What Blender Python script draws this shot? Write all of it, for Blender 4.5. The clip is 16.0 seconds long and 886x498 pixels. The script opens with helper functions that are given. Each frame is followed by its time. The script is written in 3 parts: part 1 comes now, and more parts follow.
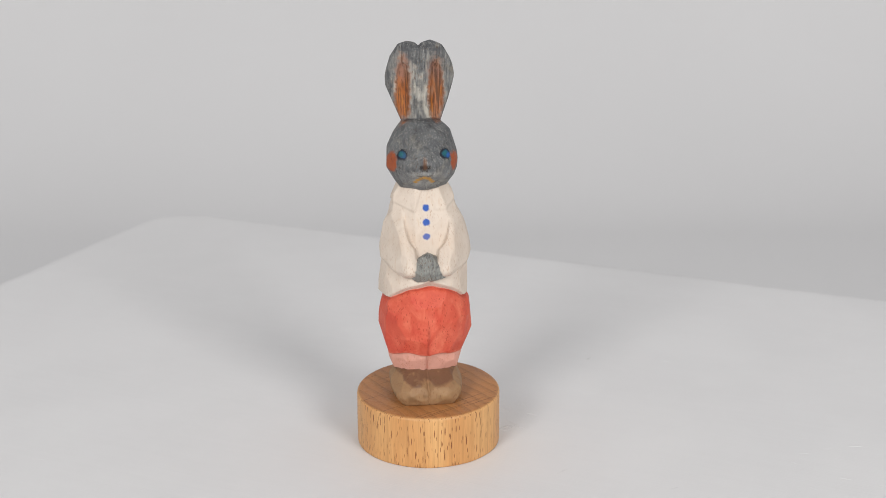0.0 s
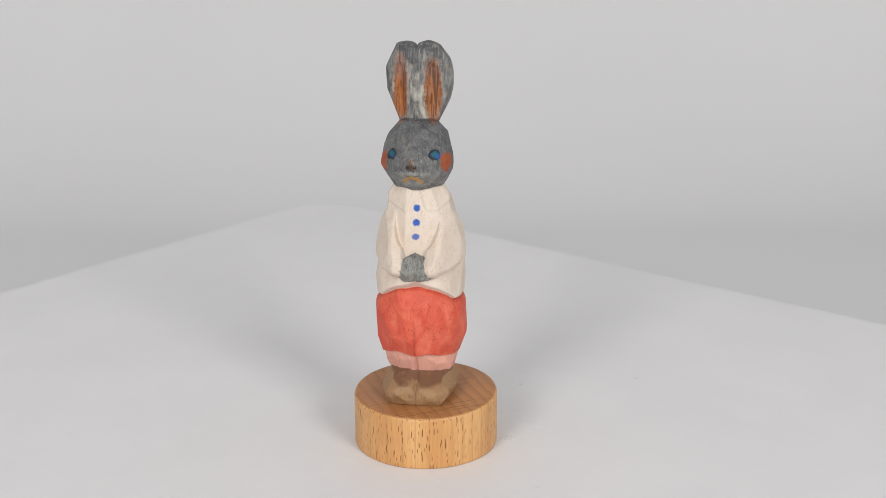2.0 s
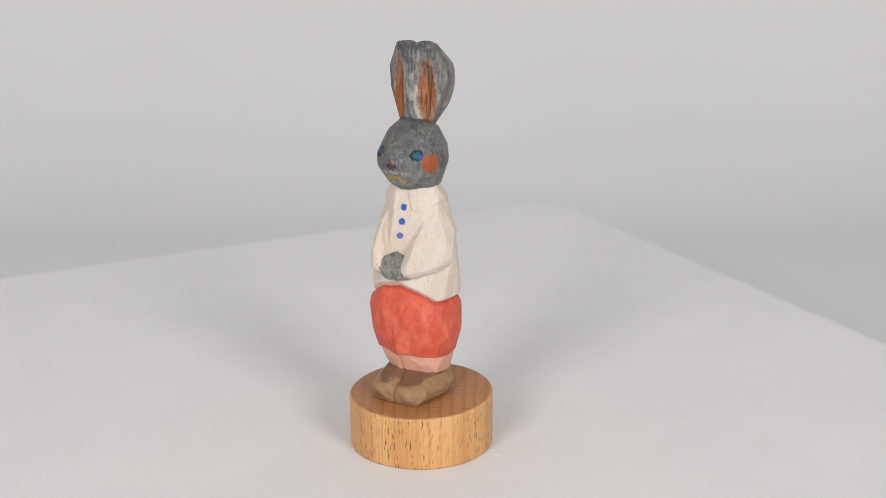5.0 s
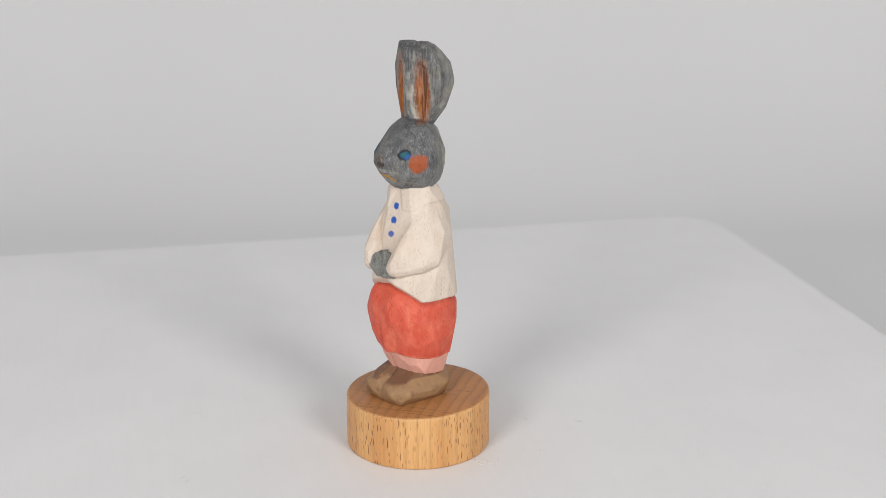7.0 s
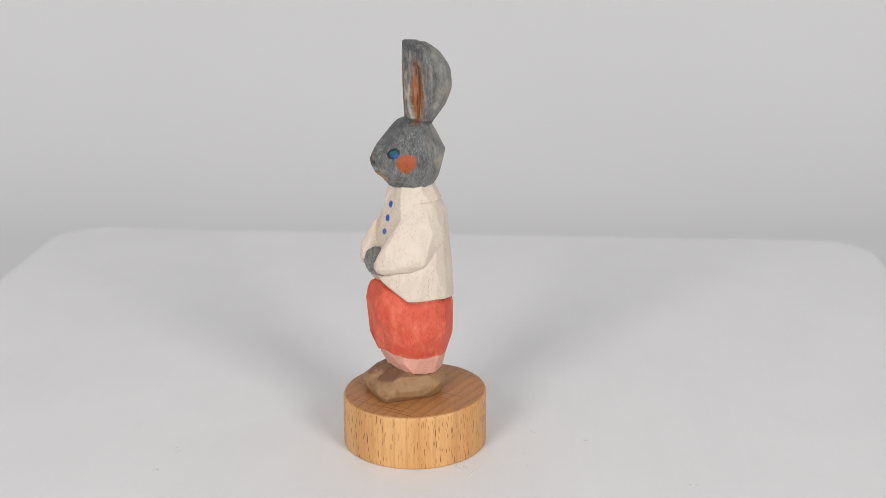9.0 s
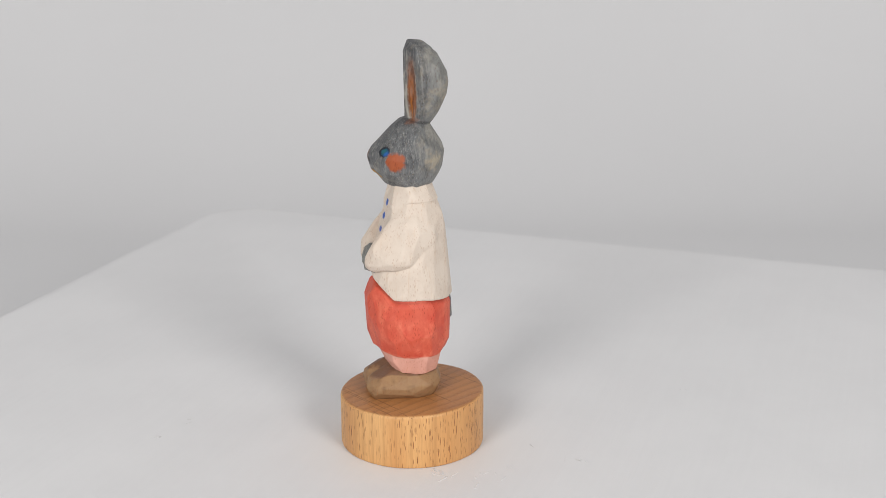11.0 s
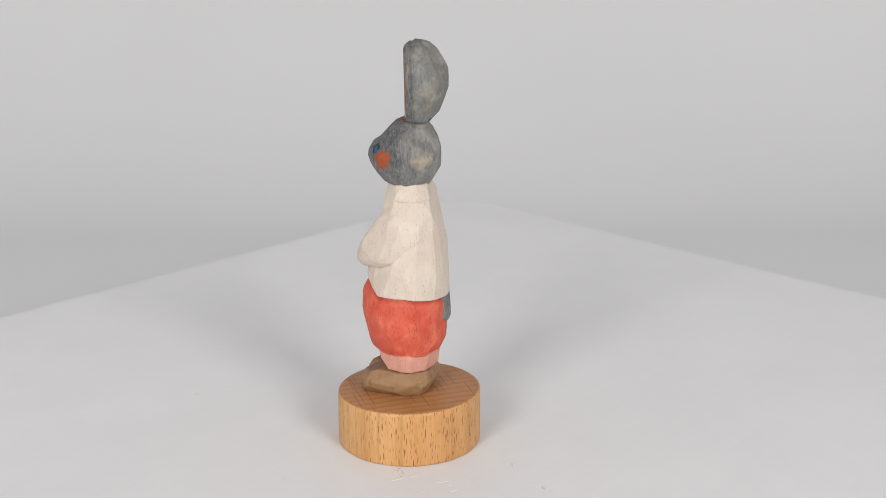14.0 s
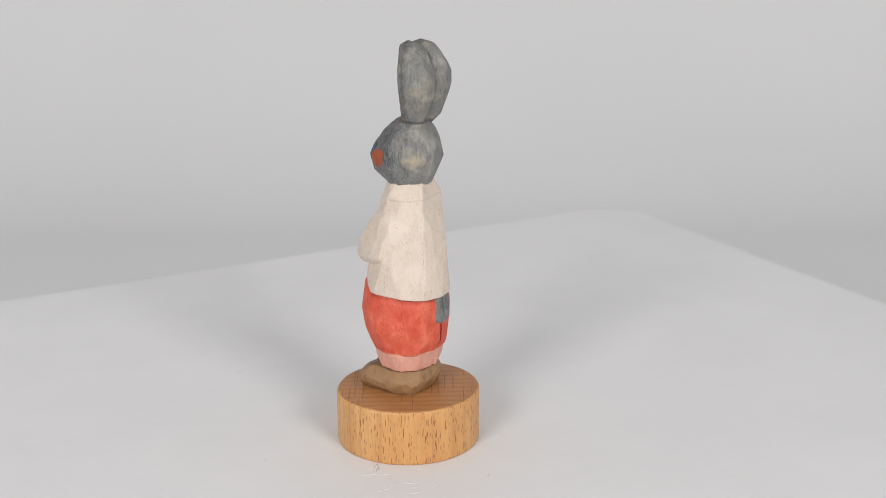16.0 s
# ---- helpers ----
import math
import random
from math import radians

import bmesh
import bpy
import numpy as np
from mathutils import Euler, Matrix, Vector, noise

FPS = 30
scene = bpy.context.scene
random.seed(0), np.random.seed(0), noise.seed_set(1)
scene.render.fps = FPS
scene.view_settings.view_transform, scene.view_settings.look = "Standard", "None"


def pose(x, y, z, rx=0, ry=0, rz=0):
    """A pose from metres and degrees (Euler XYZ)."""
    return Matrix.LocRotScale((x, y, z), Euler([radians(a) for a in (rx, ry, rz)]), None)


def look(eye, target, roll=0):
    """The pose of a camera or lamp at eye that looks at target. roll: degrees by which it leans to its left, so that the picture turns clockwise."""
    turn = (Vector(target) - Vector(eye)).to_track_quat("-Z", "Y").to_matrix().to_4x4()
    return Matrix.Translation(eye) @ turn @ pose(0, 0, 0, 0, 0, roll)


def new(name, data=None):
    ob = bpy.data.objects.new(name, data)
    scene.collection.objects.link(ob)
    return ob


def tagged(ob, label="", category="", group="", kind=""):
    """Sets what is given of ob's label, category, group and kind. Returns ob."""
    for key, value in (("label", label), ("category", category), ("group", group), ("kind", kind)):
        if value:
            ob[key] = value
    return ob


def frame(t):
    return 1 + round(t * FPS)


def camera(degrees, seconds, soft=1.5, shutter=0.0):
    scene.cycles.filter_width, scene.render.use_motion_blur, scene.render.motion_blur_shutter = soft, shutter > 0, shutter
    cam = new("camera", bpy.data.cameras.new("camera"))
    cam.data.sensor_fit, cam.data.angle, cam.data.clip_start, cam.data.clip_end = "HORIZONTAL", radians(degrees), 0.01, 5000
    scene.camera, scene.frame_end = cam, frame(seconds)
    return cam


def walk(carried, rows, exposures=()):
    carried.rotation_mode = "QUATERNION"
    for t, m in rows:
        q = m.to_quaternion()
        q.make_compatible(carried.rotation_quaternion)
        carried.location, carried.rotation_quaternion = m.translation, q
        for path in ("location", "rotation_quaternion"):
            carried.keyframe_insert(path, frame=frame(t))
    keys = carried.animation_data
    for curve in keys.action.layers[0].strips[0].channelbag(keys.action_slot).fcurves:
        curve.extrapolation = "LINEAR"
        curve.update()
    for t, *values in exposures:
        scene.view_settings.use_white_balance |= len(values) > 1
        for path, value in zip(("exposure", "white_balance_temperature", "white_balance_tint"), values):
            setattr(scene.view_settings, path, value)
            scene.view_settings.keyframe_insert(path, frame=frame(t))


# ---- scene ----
# The camera stands still on a tripod; the board with what is on it turns before it.
cam = camera(37.0, 16.0, soft=0.65)
EYE = (0.0, -0.3633, 0.1702)
AIM = (EYE[0] + math.sin(0.0189), EYE[1] + math.cos(0.0189), EYE[2] - math.tan(0.2999))
walk(cam, [(0.0, look(EYE, AIM)), (16.0, look(EYE, AIM))], exposures=[(0.0, 0.0), (16.0, 0.0)])
# the lens is focused on the figure: the far edges of the board go slightly soft
cam.data.dof.use_dof = True
cam.data.dof.focus_distance = 0.372
cam.data.dof.aperture_fstop = 21.0

# ---- light: two soft lamps in front, one to each side, in a bright room ----
world = bpy.data.worlds.new("world")
scene.world = world
world.use_nodes = True
background = world.node_tree.nodes["Background"]
background.inputs["Color"].default_value = (0.97, 0.98, 1.0, 1)
background.inputs["Strength"].default_value = 0.36


def softbox_lamp(name, eye, target, size, watts, colour):
    data = bpy.data.lights.new(name, "AREA")
    data.shape, data.size, data.size_y = "RECTANGLE", size, size
    data.energy, data.color = watts, colour
    ob = new(name, data)
    ob.matrix_world = look(eye, target)
    return ob


softbox_lamp("softbox_lamp", (-0.75, -1.30, 0.80), (0, 0.10, 0.03), 0.52, 12.6, (1.0, 0.98, 0.96))
softbox_lamp("softbox_lamp", (0.82, -1.30, 0.80), (0, 0.10, 0.03), 0.52, 13.1, (1.0, 0.98, 0.96))


# ---- materials ----
class Nodes:
    """A short way to write a node material."""

    def __init__(self, name):
        self.mat = bpy.data.materials.new(name)
        self.mat.use_nodes = True
        self.tree = self.mat.node_tree
        self.bsdf = self.tree.nodes["Principled BSDF"]
        self.coord = self.tree.nodes.new("ShaderNodeTexCoord")

    def put(self, socket, value):
        if hasattr(value, "links"):
            self.tree.links.new(value, socket)
        else:
            socket.default_value = value

    def space(self, scale, turn=0.0):
        m = self.tree.nodes.new("ShaderNodeMapping")
        m.vector_type = "TEXTURE"
        m.inputs["Scale"].default_value = [1 / k for k in scale]
        m.inputs["Rotation"].default_value = (0, 0, turn)
        self.tree.links.new(self.coord.outputs["Object"], m.inputs["Vector"])
        return m.outputs["Vector"]

    def noise(self, where, scale=1.0, detail=3.0, rough=0.55, warp=0.0):
        n = self.tree.nodes.new("ShaderNodeTexNoise")
        self.put(n.inputs["Vector"], where)
        self.put(n.inputs["Scale"], scale)
        self.put(n.inputs["Detail"], detail)
        self.put(n.inputs["Roughness"], rough)
        self.put(n.inputs["Distortion"], warp)
        return n.outputs["Fac"]

    def voronoi(self, where, scale=1.0, feature="F1", dims="3D"):
        n = self.tree.nodes.new("ShaderNodeTexVoronoi")
        n.feature, n.voronoi_dimensions = feature, dims
        self.put(n.inputs["Vector"], where)
        self.put(n.inputs["Scale"], scale)
        return n.outputs["Distance"]

    def ramp(self, fac, low, high, a=0.0, b=1.0):
        n = self.tree.nodes.new("ShaderNodeMapRange")
        n.interpolation_type = "SMOOTHSTEP"
        self.put(n.inputs["Value"], fac)
        for key, v in (("From Min", low), ("From Max", high), ("To Min", a), ("To Max", b)):
            n.inputs[key].default_value = v
        return n.outputs["Result"]

    def math(self, op, a, b=0.0):
        n = self.tree.nodes.new("ShaderNodeMath")
        n.operation = op
        self.put(n.inputs[0], a)
        self.put(n.inputs[1], b)
        return n.outputs[0]

    def mix(self, fac, a, b, blend="MIX"):
        n = self.tree.nodes.new("ShaderNodeMix")
        n.data_type, n.blend_type = "RGBA", blend
        self.put(n.inputs["Factor"], fac)
        for socket, v in ((n.inputs[6], a), (n.inputs[7], b)):
            self.put(socket, v if hasattr(v, "links") else (*v, 1.0))
        return n.outputs[2]

    def bump(self, height, depth, strength=1.0, after=None):
        n = self.tree.nodes.new("ShaderNodeBump")
        n.inputs["Distance"].default_value = depth
        n.inputs["Strength"].default_value = strength
        self.put(n.inputs["Height"], height)
        if after is not None:
            self.tree.links.new(after, n.inputs["Normal"])
        return n.outputs["Normal"]

    def done(self, colour, rough, normal=None, specular=0.5):
        self.put(self.bsdf.inputs["Base Color"], colour if hasattr(colour, "links") else (*colour, 1.0))
        self.put(self.bsdf.inputs["Roughness"], rough)
        self.bsdf.inputs["Specular IOR Level"].default_value = specular
        if normal is not None:
            self.tree.links.new(normal, self.bsdf.inputs["Normal"])
        return self.mat


def paper_material():
    n = Nodes("backdrop_paper")
    big = n.noise(n.space((1, 1, 1)), 3.0, 2.0)
    fine = n.noise(n.space((1, 1, 1)), 900.0, 2.0)
    colour = n.mix(n.ramp(big, 0.3, 0.7), (0.694, 0.690, 0.694), (0.714, 0.710, 0.714))
    return n.done(colour, 0.95, n.bump(fine, 0.00004, 0.3), 0.2)


def white_paint_material():
    """Brushed white paint: long low strokes, fine ridges, a few grey scuffs."""
    n = Nodes("brushed_white_paint")
    strokes = n.noise(n.space((22, 520, 60), -0.42), 1.0, 4.0, 0.6, 0.4)
    ridges = n.noise(n.space((90, 2000, 200), -0.42), 1.0, 2.0, 0.6, 0.2)
    cross = n.noise(n.space((600, 25, 60), -0.36), 1.0, 3.0, 0.6, 0.8)
    patch = n.noise(n.space((1, 1, 1)), 22.0, 4.0, 0.6)
    clots = n.noise(n.space((1, 1, 1)), 260.0, 2.0, 0.5)
    scuff = n.math("MULTIPLY", n.ramp(n.noise(n.space((60, 420, 60), 0.6), 1.0, 4.0, 0.7, 1.2), 0.66, 0.76),
                   n.ramp(n.noise(n.space((1, 1, 1)), 34.0, 2.0), 0.56, 0.68))
    colour = n.mix(n.ramp(patch, 0.3, 0.7), (0.757, 0.751, 0.754), (0.784, 0.778, 0.780))
    colour = n.mix(n.ramp(strokes, 0.35, 0.7, 0.0, 0.1), colour, (0.84, 0.836, 0.838))
    colour = n.mix(n.math("MULTIPLY", scuff, 0.35), colour, (0.5, 0.49, 0.48))
    bump = n.bump(strokes, 0.0004, 0.07)
    bump = n.bump(cross, 0.0004, 0.07, bump)
    bump = n.bump(ridges, 0.00012, 0.28, bump)
    bump = n.bump(n.ramp(clots, 0.72, 0.84), 0.0002, 0.35, bump)
    return n.done(colour, n.ramp(patch, 0.3, 0.7, 0.56, 0.62), bump, 0.4)


def beech_material():
    """Beech with its grain upright: end grain on top, ray flecks down the sides."""
    turn = radians(36)
    n = Nodes("oiled_beech")
    rays = n.voronoi(n.space((1150, 2100, 160), turn))
    rays_b = n.voronoi(n.space((1300, 2600, 260), turn + 0.05))
    fleck = n.math("MAXIMUM", n.ramp(rays, 0.15, 0.25, 1.0, 0.0), n.ramp(rays_b, 0.13, 0.24, 0.85, 0.0))
    rings = n.tree.nodes.new("ShaderNodeTexWave")
    rings.bands_direction = "X"
    rings.wave_profile = "SAW"
    n.put(rings.inputs["Vector"], n.space((1, 1, 0.03), turn))
    for key, v in (("Scale", 95.0), ("Distortion", 2.6), ("Detail", 2.0), ("Detail Scale", 0.8)):
        rings.inputs[key].default_value = v
    year = rings.outputs["Fac"]
    broad = n.noise(n.space((90, 90, 12)), 1.0, 3.0)
    fine = n.noise(n.space((2600, 2600, 160)), 1.0, 2.0)
    split = n.tree.nodes.new("ShaderNodeSeparateXYZ")
    n.put(split.inputs[0], n.coord.outputs["Normal"])
    # the flecks are cut across, and show most, on the faces that look along the rays
    along = n.math("ABSOLUTE", n.math("ADD", n.math("MULTIPLY", split.outputs["X"], 0.5), n.math("MULTIPLY", split.outputs["Y"], 0.87)))
    fleck = n.math("MULTIPLY", fleck, n.ramp(along, 0.0, 0.5, 0.3, 1.0))
    side = n.mix(n.ramp(broad, 0.3, 0.7), (0.62, 0.305, 0.108), (0.75, 0.428, 0.175))
    side = n.mix(n.ramp(year, 0.72, 1.0, 0.0, 0.45), side, (0.47, 0.235, 0.085))
    side = n.mix(n.ramp(fine, 0.35, 0.7, 0.0, 0.34), side, (0.44, 0.22, 0.08))
    side = n.mix(n.math("MULTIPLY", fleck, 0.94), side, (0.165, 0.048, 0.013))
    # end grain drinks the oil and is browner
    up = n.ramp(split.outputs["Z"], 0.6, 0.95)
    lines = n.voronoi(n.space((15, 760, 1), turn), 1.0, dims="2D")
    top = n.mix(n.ramp(broad, 0.3, 0.7), (0.37, 0.145, 0.043), (0.46, 0.198, 0.064))
    top = n.mix(n.ramp(year, 0.35, 1.0, 0.0, 0.5), top, (0.22, 0.085, 0.028))
    top = n.mix(n.ramp(lines, 0.06, 0.15, 0.8, 0.0), top, (0.13, 0.045, 0.014))
    top = n.mix(n.ramp(fine, 0.3, 0.7, 0.0, 0.3), top, (0.52, 0.30, 0.14))
    colour = n.mix(up, side, top)
    bump = n.bump(n.math("SUBTRACT", fine, fleck), 0.00006, 0.5)
    return n.done(colour, n.ramp(broad, 0.3, 0.7, 0.42, 0.55), bump, 0.45)


def painted_wood_material():
    """Thin paint on carved wood: the paint's own colours, upright grain and pores showing through."""
    n = Nodes("thin_paint_on_carved_wood")
    paint = n.tree.nodes.new("ShaderNodeAttribute")
    paint.attribute_name = "paint"
    wear = n.tree.nodes.new("ShaderNodeAttribute")
    wear.attribute_name = "wear"
    streak = n.noise(n.space((1500, 1500, 130)), 1.0, 4.0, 0.65, 0.3)
    wash = n.noise(n.space((260, 260, 170)), 1.0, 4.0, 0.65, 0.6)
    brush = n.noise(n.space((700, 1300, 500)), 1.0, 3.0, 0.6, 1.2)
    pore = n.ramp(n.voronoi(n.space((2500, 2500, 680))), 0.20, 0.34, 1.0, 0.0)
    pore = n.math("MULTIPLY", pore, n.ramp(n.noise(n.space((500, 500, 160)), 1.0, 3.0), 0.40, 0.62))
    split = n.tree.nodes.new("ShaderNodeSeparateColor")
    n.put(split.inputs[0], wear.outputs["Color"])
    grey, red = split.outputs["Red"], split.outputs["Green"]
    col = paint.outputs["Color"]
    # thin and thick places of the paint
    col = n.mix(n.ramp(wash, 0.32, 0.68, 0.32, 0.0), col, n.mix(1.0, col, (0.72, 0.66, 0.62), "MULTIPLY"))
    pale = n.math("MULTIPLY", n.ramp(n.math("ADD", n.math("MULTIPLY", streak, 0.6), n.math("MULTIPLY", brush, 0.4)), 0.49, 0.70), grey)
    col = n.mix(n.math("MULTIPLY", pale, 0.45), col, (0.38, 0.375, 0.345))
    dark = n.math("MULTIPLY", n.ramp(n.math("ADD", n.math("MULTIPLY", wash, 0.6), n.math("MULTIPLY", streak, 0.4)), 0.5, 0.36), grey)
    col = n.mix(n.math("MULTIPLY", dark, 0.75), col, (0.045, 0.047, 0.052))
    stain = n.ramp(n.noise(n.space((170, 170, 120)), 1.0, 4.0, 0.65, 0.5), 0.52, 0.72)
    col = n.mix(n.math("MULTIPLY", stain, n.math("MULTIPLY", grey, 0.4)), col, (0.34, 0.31, 0.25))
    deep = n.ramp(n.noise(n.space((210, 260, 150)), 1.0, 4.0, 0.7, 0.8), 0.46, 0.32)
    col = n.mix(n.math("MULTIPLY", deep, n.math("MULTIPLY", grey, 0.5)), col, (0.05, 0.053, 0.058))
    hair = n.noise(n.space((3200, 3200, 420)), 1.0, 3.0, 0.65, 0.4)
    col = n.mix(n.math("MULTIPLY", n.ramp(hair, 0.56, 0.68), n.math("MULTIPLY", grey, 0.30)), col, (0.03, 0.032, 0.035))
    col = n.mix(n.math("MULTIPLY", n.ramp(hair, 0.44, 0.32), n.math("MULTIPLY", grey, 0.42)), col, (0.42, 0.41, 0.38))
    char = n.math("MULTIPLY", n.ramp(streak, 0.58, 0.40), split.outputs["Blue"])
    col = n.mix(n.math("MULTIPLY", char, 0.8), col, (0.07, 0.028, 0.012))
    thin = n.math("MULTIPLY", n.ramp(wash, 0.42, 0.8), red)
    col = n.mix(n.math("MULTIPLY", thin, 0.4), col, (0.84, 0.30, 0.18))
    col = n.mix(n.math("MULTIPLY", pore, n.math("ADD", 0.42, n.math("MULTIPLY", n.math("ADD", red, grey), 0.25))), col, n.mix(1.0, col, (0.56, 0.33, 0.20), "MULTIPLY"))
    bare = n.math("SUBTRACT", 1.0, n.math("MINIMUM", n.math("ADD", grey, n.math("ADD", red, split.outputs["Blue"])), 1.0))
    vein = n.ramp(n.noise(n.space((1100, 1100, 60)), 1.0, 3.0, 0.6, 0.2), 0.56, 0.72)
    col = n.mix(n.math("MULTIPLY", vein, n.math("MULTIPLY", bare, 0.3)), col, n.mix(1.0, col, (0.86, 0.68, 0.5), "MULTIPLY"))
    bump = n.bump(streak, 0.00012, 0.5)
    bump = n.bump(hair, 0.00008, 0.3, bump)
    bump = n.bump(brush, 0.0001, 0.25, bump)
    bump = n.bump(pore, 0.00012, -0.4, bump)
    return n.done(col, n.ramp(wash, 0.3, 0.7, 0.5, 0.68), bump, 0.4)


# ---- structure ----
def link_mesh(name, bm, material, smooth=True):
    data = bpy.data.meshes.new(name)
    bm.normal_update()
    bm.to_mesh(data)
    bm.free()
    data.materials.append(material)
    if smooth:
        data.polygons.foreach_set("use_smooth", [True] * len(data.polygons))
    return new(name, data)


DISC = (0.0025, -0.00245)
DISC_RADIUS, DISC_HIGH = 0.021, 0.0160
# the disc was sawn a little aslant: its top rises by this much per metre towards +x and +y
SLANT = (0.0105, 0.0255)
BOARD_THICK, FLOOR_DROP = 0.018, 0.075


def make_backdrop():
    """One sheet of paper: flat under the board, swept up behind it, and on towards the camera's back."""
    bm = bmesh.new()
    start, radius, height, floor = 0.46, 0.25, 1.6, -FLOOR_DROP
    line = [(-1.9, floor), (-1.0, floor), (0.0, floor), (start, floor)]
    for i in range(1, 25):
        a = radians(90) * i / 24
        line.append((start + radius * math.sin(a), floor + radius * (1 - math.cos(a))))
    line.append((start + radius, height))
    rows = []
    for y, z in line:
        rows.append([bm.verts.new((x, y, z)) for x in (-1.6, -1.0, -0.3, 0.3, 1.0, 1.6)])
    for a, b in zip(rows, rows[1:]):
        for i in range(5):
            bm.faces.new((a[i], a[i + 1], b[i + 1], b[i]))
    ob = link_mesh("backdrop", bm, paper_material())
    solid = ob.modifiers.new("thickness", "SOLIDIFY")
    solid.thickness, solid.offset = 0.002, -1
    return tagged(ob, "plain pale grey paper backdrop swept up behind", kind="structure")


backdrop = make_backdrop()


# ---- things ----
def rounded_corner(a, b, c, radius, steps=10):
    """Points of the arc that rounds the corner b between a and c."""
    u, v = (a - b).normalized(), (c - b).normalized()
    half = u.angle(v) / 2
    centre = b + (u + v).normalized() * radius / math.sin(half)
    p, q = b + u * radius / math.tan(half) - centre, b + v * radius / math.tan(half) - centre
    start, end = math.atan2(p.y, p.x), math.atan2(q.y, q.x)
    turn = (end - start + math.pi) % (2 * math.pi) - math.pi
    return [centre + Vector((math.cos(start + turn * i / steps), math.sin(start + turn * i / steps))) * radius
            for i in range(steps + 1)]


def make_board():
    """The white square board that turns: sides by their normals' angle and their distance from the axis."""
    sides = ((65.8, 0.1824), (155.6, 0.2147), (244.4, 0.1869), (335.6, 0.157))
    corners = []
    for (a, p), (b, q) in zip(sides, sides[1:] + sides[:1]):
        m = Matrix(((math.cos(radians(a)), math.sin(radians(a))), (math.cos(radians(b)), math.sin(radians(b)))))
        corners.append(m.inverted() @ Vector((p, q)))
    outline = []
    for i in range(4):
        outline += rounded_corner(corners[i - 1], corners[i], corners[(i + 1) % 4], 0.022)
    # points along the sides, so that the edge can waver as painted wood does
    dense = []
    for p, q in zip(outline, outline[1:] + outline[:1]):
        k = max(1, round((q - p).length / 0.004))
        dense += [p.lerp(q, i / k) for i in range(k)]
    bm = bmesh.new()
    rings = []
    for inset, z in ((0.0, -BOARD_THICK), (0.0, -0.0035), (0.0005, -0.0018), (0.0014, -0.0007), (0.0030, -0.00015), (0.0060, 0.0)):
        ring = []
        for p in dense:
            waver = 0.0005 * noise.noise((p.x * 60, p.y * 60, 1.0)) + 0.0003 * noise.noise((p.x * 240, p.y * 240, 2.0))
            r = p - p.normalized() * (inset * 1.2 + waver)
            lift = 0.0 if z == -BOARD_THICK or z == 0.0 else 0.0003 * noise.noise((p.x * 150, p.y * 150, 5.0))
            ring.append(bm.verts.new((r.x, r.y, z + lift)))
        rings.append(ring)
    for a, b in zip(rings, rings[1:]):
        for i in range(len(a)):
            j = (i + 1) % len(a)
            bm.faces.new((a[i], a[j], b[j], b[i]))
    bm.faces.new(rings[-1])
    bm.faces.new(rings[0][::-1])
    ob = link_mesh("turning_board", bm, white_paint_material(), smooth=True)
    return tagged(ob, "square white brush-painted wooden board with rounded corners", "board")


board = make_board()


def part(name, bm, material, parent, label=""):
    """One mesh object under a thing or a part."""
    ob = link_mesh(name, bm, material)
    ob.parent = parent
    return tagged(ob, label)


def make_drips(parent):
    """Crumbs and dried drips of white paint that stand up from the board."""
    paint = parent.data.materials[0]
    chance = random.Random(5)
    groups = (((0.0282, 0.0040), 5, 0.0018), ((0.0290, 0.0135), 7, 0.0034), ((0.0225, 0.0220), 5, 0.0026), ((-0.0535, -0.0475), 2, 0.0008),
              ((0.0210, 0.0440), 2, 0.0014), ((0.0846, 0.0554), 2, 0.0016), ((-0.0250, 0.0862), 3, 0.0016), ((0.1190, -0.0262), 8, 0.0090),
              ((-0.1094, -0.0158), 3, 0.0025), ((-0.1733, -0.0469), 4, 0.0060))
    for (gx, gy), count, spread in groups:
        for _ in range(count):
            cx, cy = gx + chance.gauss(0, spread), gy + chance.gauss(0, spread)
            if math.hypot(cx - DISC[0], cy - DISC[1]) < DISC_RADIUS + 0.002:
                continue
            long, wide, high = chance.uniform(0.0005, 0.0022), chance.uniform(0.00015, 0.0004), chance.uniform(0.00003, 0.00008)
            a = chance.uniform(-0.9, 0.3)
            bm = bmesh.new()
            rings = []
            for k, up in ((1.0, -0.3), (0.85, 0.55), (0.5, 0.95)):
                ring = []
                for i in range(12):
                    b = 2 * math.pi * i / 12
                    q = 1 + 0.35 * noise.noise((cx * 900 + math.cos(b), cy * 900 + math.sin(b), 3.0))
                    u, w = long * k * q * math.cos(b), wide * k * q * math.sin(b)
                    ring.append(bm.verts.new((cx + u * math.cos(a) - w * math.sin(a), cy + u * math.sin(a) + w * math.cos(a), high * up)))
                rings.append(ring)
            for low, top in zip(rings, rings[1:]):
                for i in range(12):
                    j = (i + 1) % 12
                    bm.faces.new((low[i], low[j], top[j], top[i]))
            bm.faces.new(rings[-1])
            bm.faces.new(rings[0][::-1])
            part("paint_drip", bm, paint, parent)


